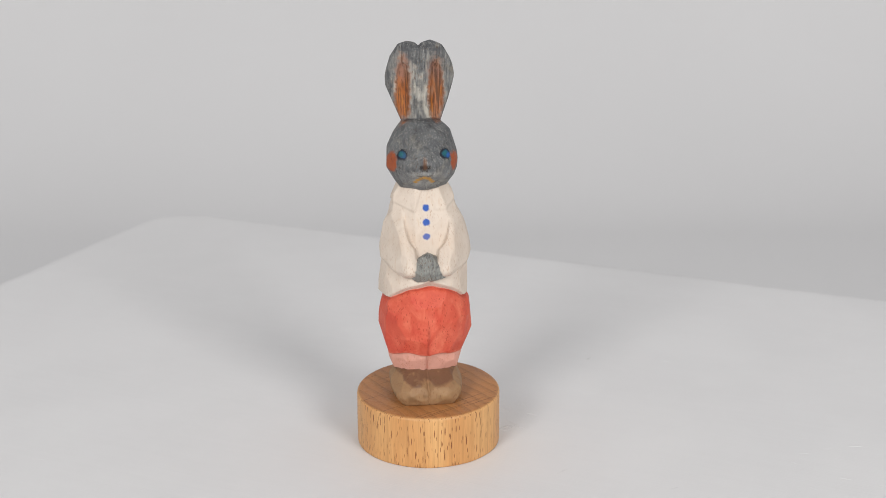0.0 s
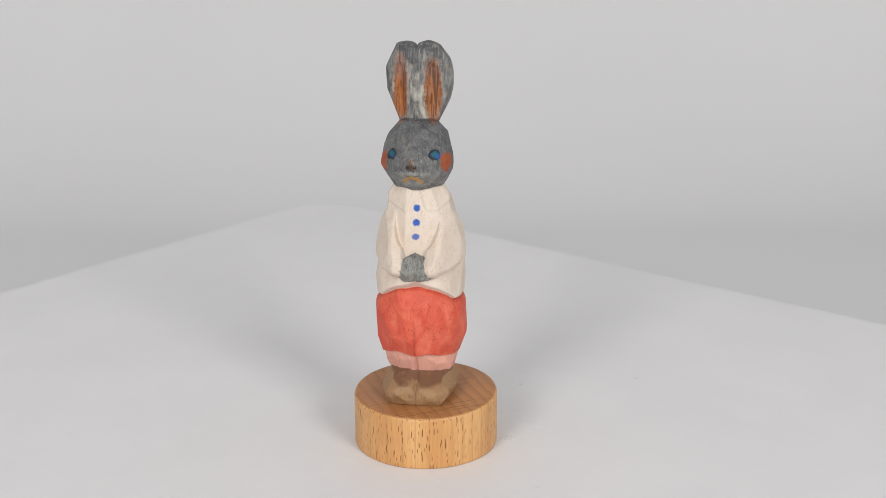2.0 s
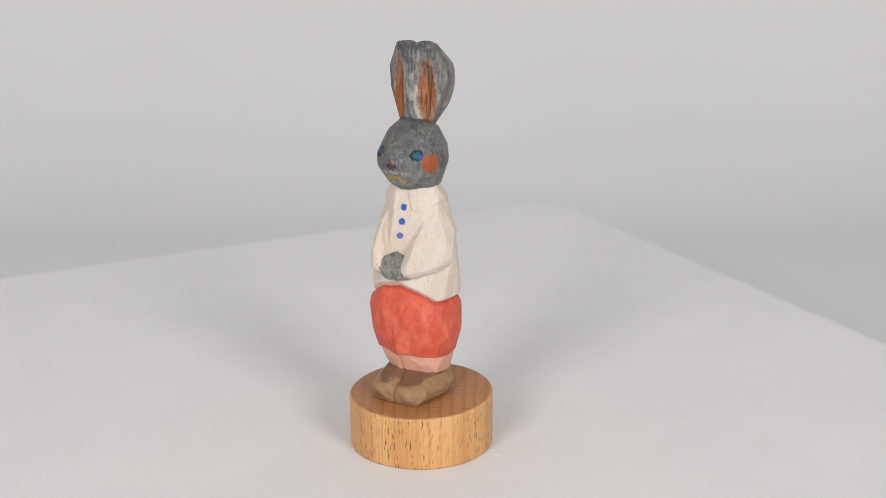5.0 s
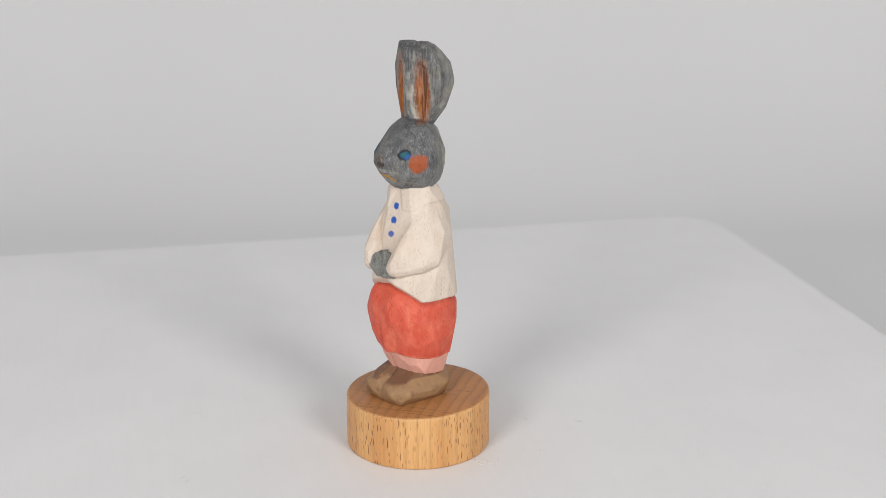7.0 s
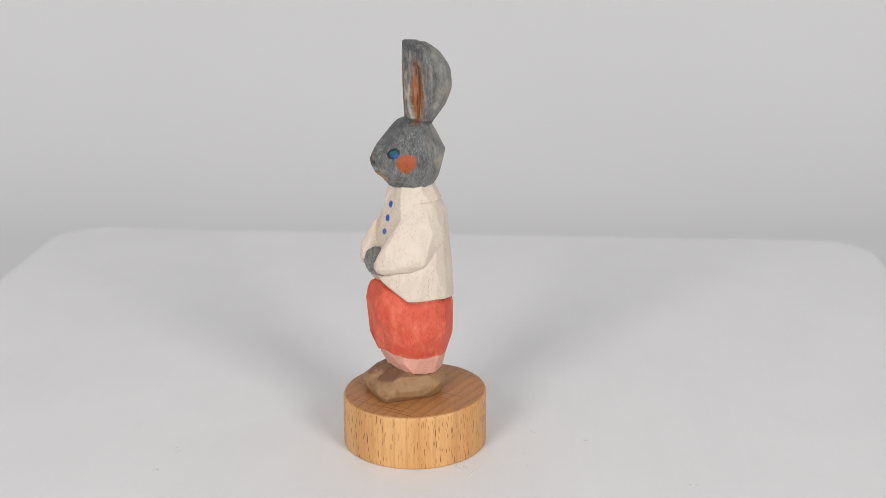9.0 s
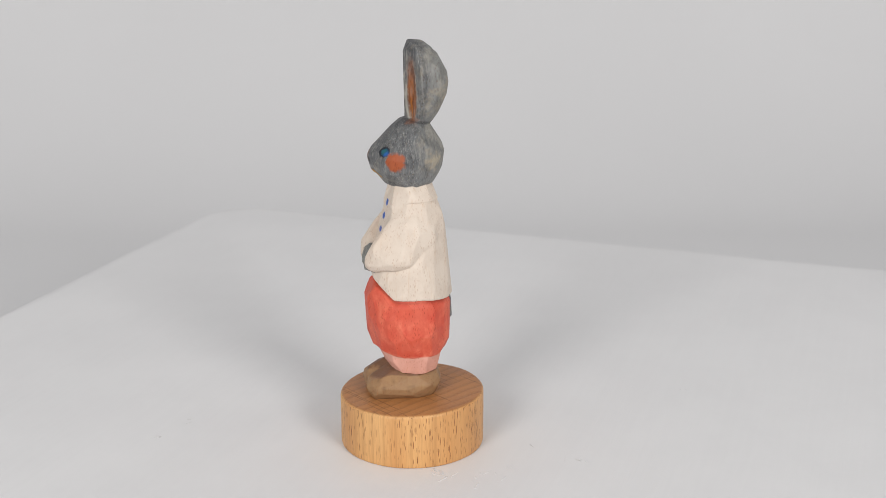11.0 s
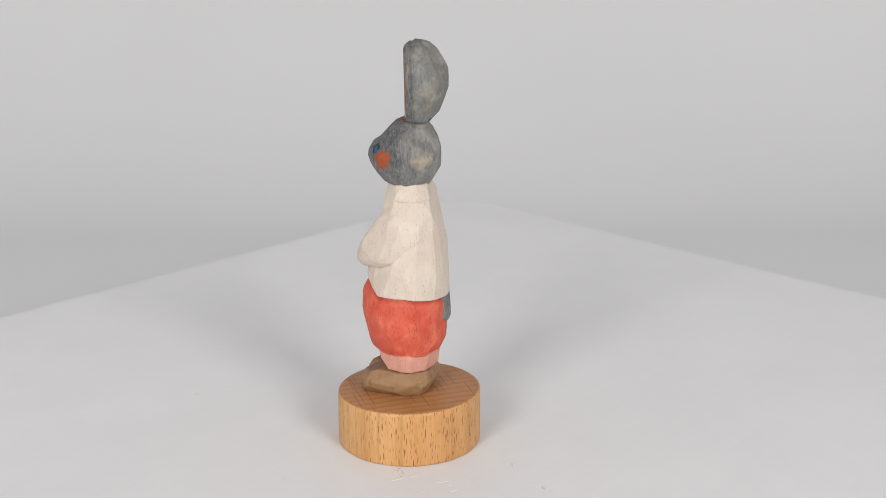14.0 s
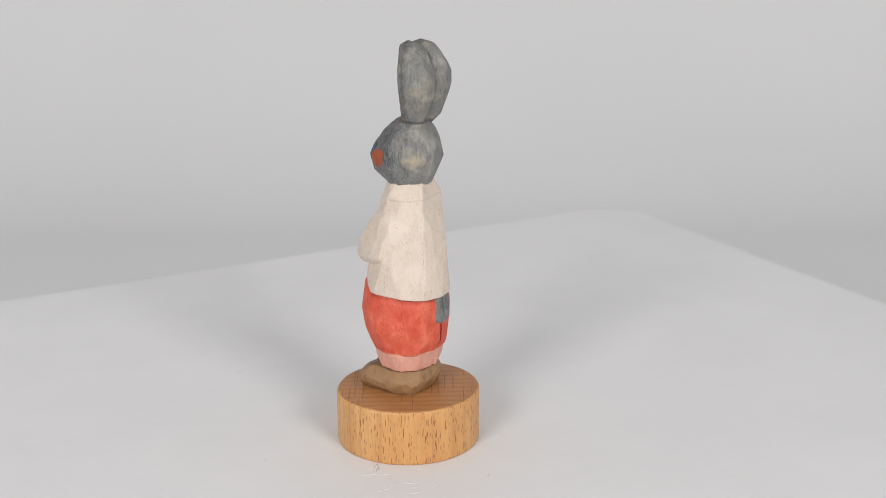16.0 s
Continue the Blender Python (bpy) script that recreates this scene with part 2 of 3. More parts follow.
def make_plinth():
    """The low round turntable under the board."""
    bm = bmesh.new()
    count, rings = 96, []
    for rad, z in ((0.115, -FLOOR_DROP), (0.118, -FLOOR_DROP + 0.004), (0.118, -BOARD_THICK - 0.004), (0.115, -BOARD_THICK)):
        rings.append([bm.verts.new((rad * math.cos(2 * math.pi * i / count), rad * math.sin(2 * math.pi * i / count), z)) for i in range(count)])
    for a, b in zip(rings, rings[1:]):
        for i in range(count):
            j = (i + 1) % count
            bm.faces.new((a[i], a[j], b[j], b[i]))
    bm.faces.new(rings[-1])
    bm.faces.new(rings[0][::-1])
    ob = link_mesh("turntable", bm, paper_material())
    return tagged(ob, "low round white turntable under the square board", "turntable")


turntable = make_plinth()
make_drips(board)


def scuff_material():
    n = Nodes("grey_scuff")
    tone = n.noise(n.space((900, 900, 900)), 1.0, 3.0)
    return n.done(n.mix(n.ramp(tone, 0.4, 0.6), (0.56, 0.55, 0.54), (0.72, 0.71, 0.71)), 0.7)


# x, y, how many, how scattered, along which way
SCUFFS = ((0.0270, 0.0044, 5, 0.0013, 0.75), (0.0242, 0.0026, 3, 0.0006, 0.75), (0.0107, 0.0320, 2, 0.0004, 0.4), (0.0217, 0.0443, 4, 0.0008, 0.9),
          (0.0576, 0.0590, 2, 0.0005, 1.0), (-0.0038, -0.0778, 4, 0.0008, 2.2), (-0.0150, -0.0700, 2, 0.0010, 2.2))


def make_scuffs(parent):
    """Thin grey scratches rubbed into the white paint."""
    grey = scuff_material()
    chance = random.Random(9)
    for gx, gy, count, spread, along in SCUFFS:
        for _ in range(count):
            cx, cy = gx + chance.gauss(0, spread), gy + chance.gauss(0, spread * 0.4)
            long, wide = chance.uniform(0.0005, 0.0014), chance.uniform(0.00006, 0.00014)
            a = along + chance.gauss(0, 0.25)
            bm = bmesh.new()
            low, high = [], []
            for i in range(10):
                b = 2 * math.pi * i / 10
                u, w = long * math.cos(b), wide * math.sin(b) + 0.12 * long * math.cos(b) ** 2
                px, py = cx + u * math.cos(a) - w * math.sin(a), cy + u * math.sin(a) + w * math.cos(a)
                low.append(bm.verts.new((px, py, -0.0002)))
                high.append(bm.verts.new((px, py, 0.00003)))
            for i in range(10):
                j = (i + 1) % 10
                bm.faces.new((low[i], low[j], high[j], high[i]))
            bm.faces.new(high)
            bm.faces.new(low[::-1])
            part("scuff_mark", bm, grey, parent, "thin grey scratch")


make_scuffs(board)


def make_disc():
    bm = bmesh.new()
    profile = [(0.0, 0.0), (DISC_RADIUS - 0.0005, 0.0), (DISC_RADIUS - 0.0001, 0.0002), (DISC_RADIUS, 0.0006)]
    profile += [(DISC_RADIUS, DISC_HIGH * k) for k in (0.3, 0.6)]
    soft_rim = 0.0011
    for k in range(7):
        a = radians(15 * k)
        profile.append((DISC_RADIUS - soft_rim * (1 - math.cos(a)), DISC_HIGH - soft_rim * (1 - math.sin(a))))
    profile += [(DISC_RADIUS * 0.6, DISC_HIGH), (0.0, DISC_HIGH)]

    def aslant(px, py, pz):
        wobble = 0.00012 * noise.noise((px * 120, py * 120, pz * 90))
        return (px * (1 + wobble / DISC_RADIUS), py * (1 + wobble / DISC_RADIUS), pz + (pz / DISC_HIGH) * (SLANT[0] * px + SLANT[1] * py))

    count = 128
    rings = []
    for r, z in profile:
        if r == 0:
            rings.append([bm.verts.new((0, 0, z))])
        else:
            rings.append([bm.verts.new(aslant(r * math.cos(2 * math.pi * i / count), r * math.sin(2 * math.pi * i / count), z))
                          for i in range(count)])
    for a, b in zip(rings, rings[1:]):
        for i in range(count):
            j = (i + 1) % count
            if len(a) == 1:
                bm.faces.new((a[0], b[j], b[i]))
            elif len(b) == 1:
                bm.faces.new((a[i], a[j], b[0]))
            else:
                bm.faces.new((a[i], a[j], b[j], b[i]))
    ob = link_mesh("wooden_disc", bm, beech_material())
    return tagged(ob, "round oiled beech wood disc serving as a stand", "stand")


disc = make_disc()


# ---- the carved figure, cut from solid shapes with flat knife facets; millimetres, z = 0 on the board ----
STEP = 0.23
LOW, HIGH = np.array((-17.0, -17.0, 14.0)), np.array((15.0, 15.0, 120.0))
AXES = [np.arange(a, b, STEP, dtype=np.float32) for a, b in zip(LOW, HIGH)]
SIZE = tuple(len(a) for a in AXES)
FAR = np.float32(9.0)
dice = np.random.RandomState(7)


def directions(count, jitter, flat=1.0):
    """Directions spread over the sphere, unevenly; flat < 1 turns more of them sideways."""
    i = np.arange(count) + 0.5
    z = (1 - 2 * i / count) * 1.0
    z = np.sign(z) * np.abs(z) ** (1 / flat)
    a = math.pi * (1 + 5 ** 0.5) * i
    r = np.sqrt(np.maximum(0, 1 - z * z))
    d = np.stack((r * np.cos(a), r * np.sin(a), z), 1) + dice.normal(0, jitter, (count, 3))
    return d / np.linalg.norm(d, axis=1)[:, None]


def hull_of_rings(rings, power=2.0):
    """Points on stacked rounded rings (z, cx, cy, rx, ry)."""
    a = np.linspace(0, 2 * math.pi, 48, endpoint=False)
    c, s = np.cos(a), np.sin(a)
    c, s = np.sign(c) * np.abs(c) ** (2 / power), np.sign(s) * np.abs(s) ** (2 / power)
    rings = sorted(rings)
    zz = [r[0] for r in rings]
    fine = np.linspace(zz[0], zz[-1], 40)
    cols = [np.interp(fine, zz, [r[k] for r in rings]) for k in range(1, 5)]
    return np.concatenate([np.stack((cx + rx * c, cy + ry * s, 0 * c + z), 1)
                           for z, cx, cy, rx, ry in zip(fine, *cols)]), np.zeros(48 * 40)


def balls(*rows):
    rows = np.array(rows, float)
    return rows[:, :3], rows[:, 3]


def carve(shape, count, jitter=0.12, flat=1.0, deep=0.0, extra=()):
    """The field of a convex shape cut by flat facets: (slices, distance in that box)."""
    points, radii = shape
    n = directions(count, jitter, flat)
    if len(extra):
        e = np.array(extra, float)
        n = np.concatenate((n, e / np.linalg.norm(e, axis=1)[:, None]))
    h = (points @ n.T + radii[:, None]).max(0) - deep - np.abs(dice.normal(0, 0.06, len(n)))
    lo, hi = (points - radii[:, None]).min(0) - 1.6, (points + radii[:, None]).max(0) + 1.6
    box = tuple(slice(max(0, int((a - b) / STEP)), min(k, int((c - b) / STEP) + 2)) for a, c, b, k in zip(lo, hi, LOW, SIZE))
    x, y, z = (AXES[i][box[i]] for i in range(3))
    field = np.full((len(x), len(y), len(z)), -FAR, np.float32)
    for (nx, ny, nz), k in zip(n.astype(np.float32), h.astype(np.float32)):
        np.maximum(field, nx * x[:, None, None] + ny * y[None, :, None] + (nz * z - k)[None, None, :], out=field)
    return box, field


def whole(part_field):
    box, field = part_field
    out = np.full(SIZE, FAR, np.float32)
    out[box] = field
    return out


def smooth_min(a, b, k):
    h = np.maximum(k - np.abs(a - b), 0) / k
    return np.minimum(a, b) - h * h * k * 0.25


def soften(f):
    for axis in range(3):
        g = f.copy()
        lo = [slice(None)] * 3
        hi = [slice(None)] * 3
        lo[axis], hi[axis] = slice(0, -1), slice(1, None)
        g[tuple(hi)] += 0.5 * f[tuple(lo)]
        g[tuple(lo)] += 0.5 * f[tuple(hi)]
        first, last = [slice(None)] * 3, [slice(None)] * 3
        first[axis], last[axis] = 0, -1
        g[tuple(first)] += 0.5 * f[tuple(first)]
        g[tuple(last)] += 0.5 * f[tuple(last)]
        f = g * np.float32(0.5)
    return f


def tube(points, radius):
    """Distance to a line of straight strokes, for cut grooves."""
    x, y, z = np.meshgrid(*AXES, indexing="ij", sparse=True)
    out = np.full(SIZE, FAR, np.float32)
    for p, q in zip(points, points[1:]):
        p, q = np.array(p, np.float32), np.array(q, np.float32)
        d = q - p
        t = np.clip(((x - p[0]) * d[0] + (y - p[1]) * d[1] + (z - p[2]) * d[2]) / (d @ d), 0, 1)
        np.minimum(out, np.sqrt((x - p[0] - t * d[0]) ** 2 + (y - p[1] - t * d[1]) ** 2 + (z - p[2] - t * d[2]) ** 2) - radius, out=out)
    return out


def hem_height(x, y):
    """The lower edge of the shirt rises to a point at the front."""
    return 46.7 + 5.0 * np.clip((-y - 6.3) / 5.2, 0, 1) - 1.1 * np.clip((y - 2) / 8, 0, 1) + 0.9 * np.exp(-((x + 0.4) / 2.2) ** 2) * np.clip((-y - 6) / 4, 0, 1)


def cuff_height(x, y):
    return 29.0 + 0.3 * np.sin(x * 0.7) + 1.3 * np.clip((-y - 3) / 6, 0, 1)


def figure_fields():
    x, y, z = np.meshgrid(*AXES, indexing="ij", sparse=True)
    parts = {}
    head = carve(hull_of_rings([(77.4, -1.6, 0.2, 5.9, 5.4), (78.5, -1.6, 0.0, 6.9, 6.6), (80.2, -1.7, -0.6, 8.2, 7.9),
                                (82.9, -1.7, -1.0, 9.5, 9.6), (85.8, -1.7, -1.2, 9.9, 10.4), (88.2, -1.8, -0.6, 9.6, 9.6),
                                (91.6, -1.8, 0.2, 8.5, 7.6), (94.6, -1.7, 0.6, 6.6, 5.2), (96.6, -1.7, 1.2, 3.5, 2.6)], 1.9), 105, 0.16)
    head = whole(head)
    nose = whole(carve(balls((-1.7, -10.6, 86.2, 1.0), (-1.7, -9.0, 88.5, 1.4), (-1.7, -9.5, 83.0, 1.4)), 26, 0.1))
    head = smooth_min(head, nose, 1.2)
    ears = np.full(SIZE, FAR, np.float32)
    for s in (-1, 1):
        rings = []
        for zz, half, back in ((94.0, 2.4, 4.6), (96.6, 2.9, 6.0), (99.6, 3.6, 8.0), (102.8, 4.2, 9.6), (106.4, 4.75, 10.3),
                               (109.6, 4.7, 9.8), (113.3, 4.1, 8.2), (116.0, 3.4, 6.0), (117.3, 2.2, 3.9)):
            wide = half + (0.3 if s > 0 else 0.0)
            rings.append((zz, -2.2 + s * max(wide - 0.35, 2.9 if zz > 115 else 0.0), (back - 3.0) / 2, wide - 0.15, (back + 3.0) / 2 - 0.1))
        lobe = whole(carve(hull_of_rings(rings, 2.2), 70, 0.12, 0.8, extra=[(0, -1, 0)]))
        ears = np.minimum(ears, lobe)
    ears = np.maximum(ears, (-1.5 + 0.36 * np.abs(x + 2.2) - y - 0.02 * (z - 106)) * 0.9)
    ears = np.maximum(ears, -0.75 * (y + 1.5) + 0.66 * (z - 115.2) + 0 * x)
    ears = np.maximum(ears, 93.5 - z + 0 * x + 0 * y)
    for s in (-1, 1):
        cx = -2.2 + s * 4.4
        hollow = tube([(cx - s * 0.1, -1.5, 97.0), (cx + s * 0.6, -1.25, 103), (cx + s * 0.7, -1.2, 108), (cx + s * 0.4, -1.3, 110.5)], 2.1)
        ears = np.maximum(ears, -hollow)
    parts["head"] = soften(np.minimum(head, ears))
    torso = whole(carve(hull_of_rings([(79.7, -1.6, 0.2, 5.8, 4.9), (77.2, -1.6, 0.5, 6.5, 5.4), (72.2, -1.4, 0.7, 8.8, 6.8),
                                       (68.0, -1.1, 0.7, 10.5, 7.8), (63.7, -1.0, 0.5, 10.9, 8.6), (59.5, -0.9, 0.3, 10.9, 9.6),
                                       (52.0, -0.9, -0.3, 11.5, 11.5), (48.0, -1.0, -0.3, 12.0, 11.8), (43.5, -1.1, -0.2, 12.2, 11.7)], 2.1), 110, 0.12, 0.62))
    collar = np.maximum(torso - 0.32, 74.1 - z - 0.45 * np.clip(-y - 1.5, 0, 9) + 0 * x)
    collar = np.maximum(collar, np.where((np.abs(x + 1.4) < 1.0 + 0.35 * (77 - z)) & (y < -2), 1.0, -FAR).astype(np.float32))
    shirt = np.minimum(torso, collar)
    for s in (-1, 1):
        arm = whole(carve(balls((-1.2 + s * 6.4, 0.4, 70.6, 2.3), (-1.1 + s * 6.2, -3.0, 70.0, 2.0), (-1.0 + s * 9.0, 0.2, 67.0, 2.3), (-1.0 + s * 8.0, 4.6, 64.0, 1.8),
                                (-1.0 + s * 9.9, -0.4, 63.6, 2.4), (-1.0 + s * 10.2, -2.3, 58.6, 2.7), (-1.0 + s * 8.4, -6.8, 57.2, 2.5),
                                (-1.0 + s * 6.4, -7.4, 65.0, 2.1), (-1.0 + s * 5.0, -11.3, 56.6, 2.6)), 120, 0.14, 0.8))
        # the sleeves end at a rounded line round the chest
        panel = 6.2 * np.sqrt(np.clip(1 - (np.clip(68.5 - z, 0, 8) / 8.0) ** 2, 0, 1))
        arm = np.maximum(arm, np.where(y < -2, (panel - s * (x + 1.0)) * 0.7, -FAR).astype(np.float32) + 0 * z)
        where = np.clip((62.5 - z) / 1.5, 0, 1) + 0 * x + 0 * y
        groove = 0.26 * np.exp(-((torso - arm) / 0.45) ** 2) * where
        shirt = smooth_min(shirt, arm, 0.6) + groove.astype(np.float32)
    shirt = np.maximum(shirt, np.where((np.abs(z - 73.9) < 0.3) & (torso > -0.35) & (y > -2), 0.05 + 0 * z, -FAR).astype(np.float32))
    shirt = np.maximum(shirt, hem_height(x, y) - z)
    parts["shirt"] = soften(shirt)
    paws = np.full(SIZE, FAR, np.float32)
    for s in (-1, 1):
        paws = np.minimum(paws, whole(carve(balls((-0.9 + s * 0.3, -11.5, 60.4, 0.5), (-0.9 + s * 4.5, -11.4, 54.5, 0.7), (-0.9 + s * 0.8, -12.2, 53.8, 0.8),
                                                  (-0.9 + s * 1.5, -8.0, 55.6, 1.6), (-0.9 + s * 1.3, -12.6, 57.0, 0.5)), 22, 0.1)))
    parts["paws"] = paws
    trousers = whole(carve(hull_of_rings([(53.0, -1.0, 0.0, 10.4, 9.7), (47.5, -1.0, -0.5, 12.0, 11.1), (43.5, -1.0, -1.0, 12.8, 12.2),
                                          (38.2, -0.9, -1.05, 13.0, 11.75), (34.8, -0.9, -0.85, 12.4, 10.85), (31.0, -1.0, -0.55, 11.6, 9.85),
                                          (28.0, -1.1, -0.3, 10.4, 8.6), (24.0, -1.1, 0.2, 9.0, 7.0)], 2.15), 120, 0.13, 0.9, 0.05))
    trousers = trousers + 0.9 * np.exp(-((z - hem_height(x, y)) / 1.3) ** 2)
    cuffs = whole(carve(hull_of_rings([(31.5, -1.1, -0.2, 11.3, 9.4), (28.0, -1.1, 0.0, 10.7, 8.8), (24.0, -1.1, 0.6, 9.4, 7.1),
                                       (20.0, -1.1, 1.0, 8.0, 5.5)], 2.0), 90, 0.12, 0.9, 0.1))
    cuffs = np.maximum(cuffs, z - cuff_height(x, y) - 0.2)
    trousers = np.maximum(trousers, cuff_height(x, y) - z)
    trousers = np.maximum(trousers, z - hem_height(x, y) - 0.35)
    for f in ([(-0.95, -13.4, 37), (-1.0, -12.1, 34.8), (-1.0, -10.5, 31), (-1.1, -8.8, 28), (-1.1, -6.6, 24), (-1.1, -5.0, 20)], [(-1.0, 11.2, 42), (-1.0, 9.8, 34), (-1.1, 9.2, 27), (-1.1, 7.6, 20)]):
        cut = tube(f, 0.4 if f[0][1] < 0 else 0.9)
        cuffs = np.maximum(cuffs, -cut)
        if f[0][1] > 0:
            trousers = np.maximum(trousers, -cut)
    parts["trousers"], parts["cuffs"] = trousers, np.maximum(cuffs, 23.5 + 0.15 * np.clip(-y, 0, 8) - z)
    shoes = np.full(SIZE, FAR, np.float32)
    for s in (-1, 1):
        side = []
        for bx, by, bz, br in ((6.6, -11.3, 16.4, 0.9), (0.7, -11.9, 16.4, 0.9), (6.9, 4.2, 16.4, 0.9), (0.6, 5.4, 16.4, 0.9), (4.8, -13.0, 19.0, 0.9),
                               (0.8, -12.2, 18.8, 0.9), (8.6, -10.4, 18.7, 0.9), (9.6, -4.0, 19.6, 0.9), (9.4, 3.0, 20.0, 0.9), (6.0, 6.6, 20.2, 0.9),
                               (0.6, 7.2, 20.0, 0.9), (4.6, -5.5, 23.6, 0.9), (0.6, -6.0, 23.8, 0.9), (7.8, 0.0, 23.2, 0.9), (4.6, 5.6, 23.0, 0.9), (0.6, 6.2, 22.8, 0.9),
                               (5.2, -12.2, 20.4, 0.8)):
            side.append((-1.0 + s * bx, by, bz, br))
        shoes = np.minimum(shoes, whole(carve(balls(*side), 110, 0.1)))
    shoes = np.maximum(shoes, -tube([(-1.0, -6.5, 24.8), (-1.0, -13.3, 19.6), (-1.0, -13.1, 15.0)], 0.4))
    parts["shoes"] = np.maximum(shoes, 15.95 + 0.0127 * x + 0.0245 * y - z)
    tail = whole(carve(balls((-4.2, 10.3, 45.6, 0.8), (0.6, 10.1, 45.6, 0.8), (-3.4, 11.0, 38.8, 0.8), (1.4, 10.8, 39.0, 0.8), (-0.5, 6.0, 42.0, 1.5)), 26, 0.05,
                       extra=[(0, 1, 0.1)]))
    parts["tail"] = tail
    return parts


def surface_net(field):
    """A mesh of the zero surface: one point in each cell that it crosses, one quad across each crossed edge."""
    inside = field < 0
    cells = tuple(k - 1 for k in SIZE)
    offsets = [(i, j, k) for i in (0, 1) for j in (0, 1) for k in (0, 1)]

    def corner(a, o):
        return a[o[0]:o[0] + cells[0], o[1]:o[1] + cells[1], o[2]:o[2] + cells[2]]

    total = np.zeros(cells, np.int8)
    for o in offsets:
        total += corner(inside, o)
    active = (total > 0) & (total < 8)
    where = np.argwhere(active)
    number = np.full(cells, -1, np.int64)
    number[active] = np.arange(len(where))
    values = np.stack([corner(field, o)[active] for o in offsets], 1)
    summed, count = np.zeros((len(where), 3)), np.zeros(len(where))
    for i, a in enumerate(offsets):
        for j, b in enumerate(offsets):
            if j > i and sum(abs(p - q) for p, q in zip(a, b)) == 1:
                va, vb = values[:, i], values[:, j]
                cross = (va < 0) != (vb < 0)
                t = np.where(cross, va / np.where(cross, va - vb, 1), 0)
                point = np.array(a)[None] + t[:, None] * (np.array(b) - np.array(a))[None]
                summed += point * cross[:, None]
                count += cross
    verts = LOW + (where + summed / count[:, None]) * STEP
    quads = []
    for axis in range(3):
        u, v = (axis + 1) % 3, (axis + 2) % 3
        lo = [slice(1, c) for c in cells]
        hi = [slice(1, c) for c in cells]
        lo[axis], hi[axis] = slice(0, cells[axis]), slice(1, cells[axis] + 1)
        a, b = inside[tuple(lo)], inside[tuple(hi)]
        for mask, flip in ((a & ~b, False), (~a & b, True)):
            base = np.argwhere(mask)
            for d in range(3):
                if d != axis:
                    base[:, d] += 1
            steps = []
            for du, dv in ((1, 1), (0, 1), (0, 0), (1, 0)):
                c = base.copy()
                c[:, u] -= du
                c[:, v] -= dv
                steps.append(number[c[:, 0], c[:, 1], c[:, 2]])
            q = np.stack(steps, 1)
            quads.append(q[:, ::-1] if flip else q)
    return verts, np.concatenate(quads)


def blend(colours, mask, colour):
    return colours * (1 - mask[:, None]) + np.array(colour)[None] * mask[:, None]


LATTICE = np.random.RandomState(11).uniform(-1, 1, (32, 32, 32))


def lumps(v, size, seed=0):
    """Smooth random values between -1 and 1, in lumps of that size in millimetres."""
    g = v / size + seed * 7.3
    i = np.floor(g).astype(int)
    f = g - i
    f = f * f * (3 - 2 * f)
    out = np.zeros(len(v))
    for a, b, c in ((a, b, c) for a in (0, 1) for b in (0, 1) for c in (0, 1)):
        w = np.prod(np.where((a, b, c), f, 1 - f), axis=1)
        out += w * LATTICE[(i[:, 0] + a) % 32, (i[:, 1] + b) % 32, (i[:, 2] + c) % 32]
    return out


def spot(v, centre, radii, edge, wobble=0.0):
    """A painted spot: 1 inside an ellipsoid, 0 outside, its edge uneven."""
    d = (v - np.array(centre)) / np.array(radii)
    r = np.sqrt((d * d).sum(1))
    if wobble:
        r = r + wobble * (lumps(v, 1.1) + 0.7 * lumps(v, 0.45, 1))
    return np.clip((1 + edge - r) / (2 * edge), 0, 1)


GREY, CREAM, RED, PINK = (0.120, 0.124, 0.128), (0.70, 0.605, 0.515), (0.66, 0.10, 0.055), (0.74, 0.38, 0.30)
BROWN, DARK_BROWN, ORANGE = (0.34, 0.20, 0.10), (0.175, 0.085, 0.048), (0.36, 0.10, 0.012)


NAMES = ["head", "shirt", "paws", "trousers", "cuffs", "shoes", "tail"]
TABLE = np.array([GREY, CREAM, (0.215, 0.22, 0.205), RED, PINK, BROWN, (0.19, 0.20, 0.20)])


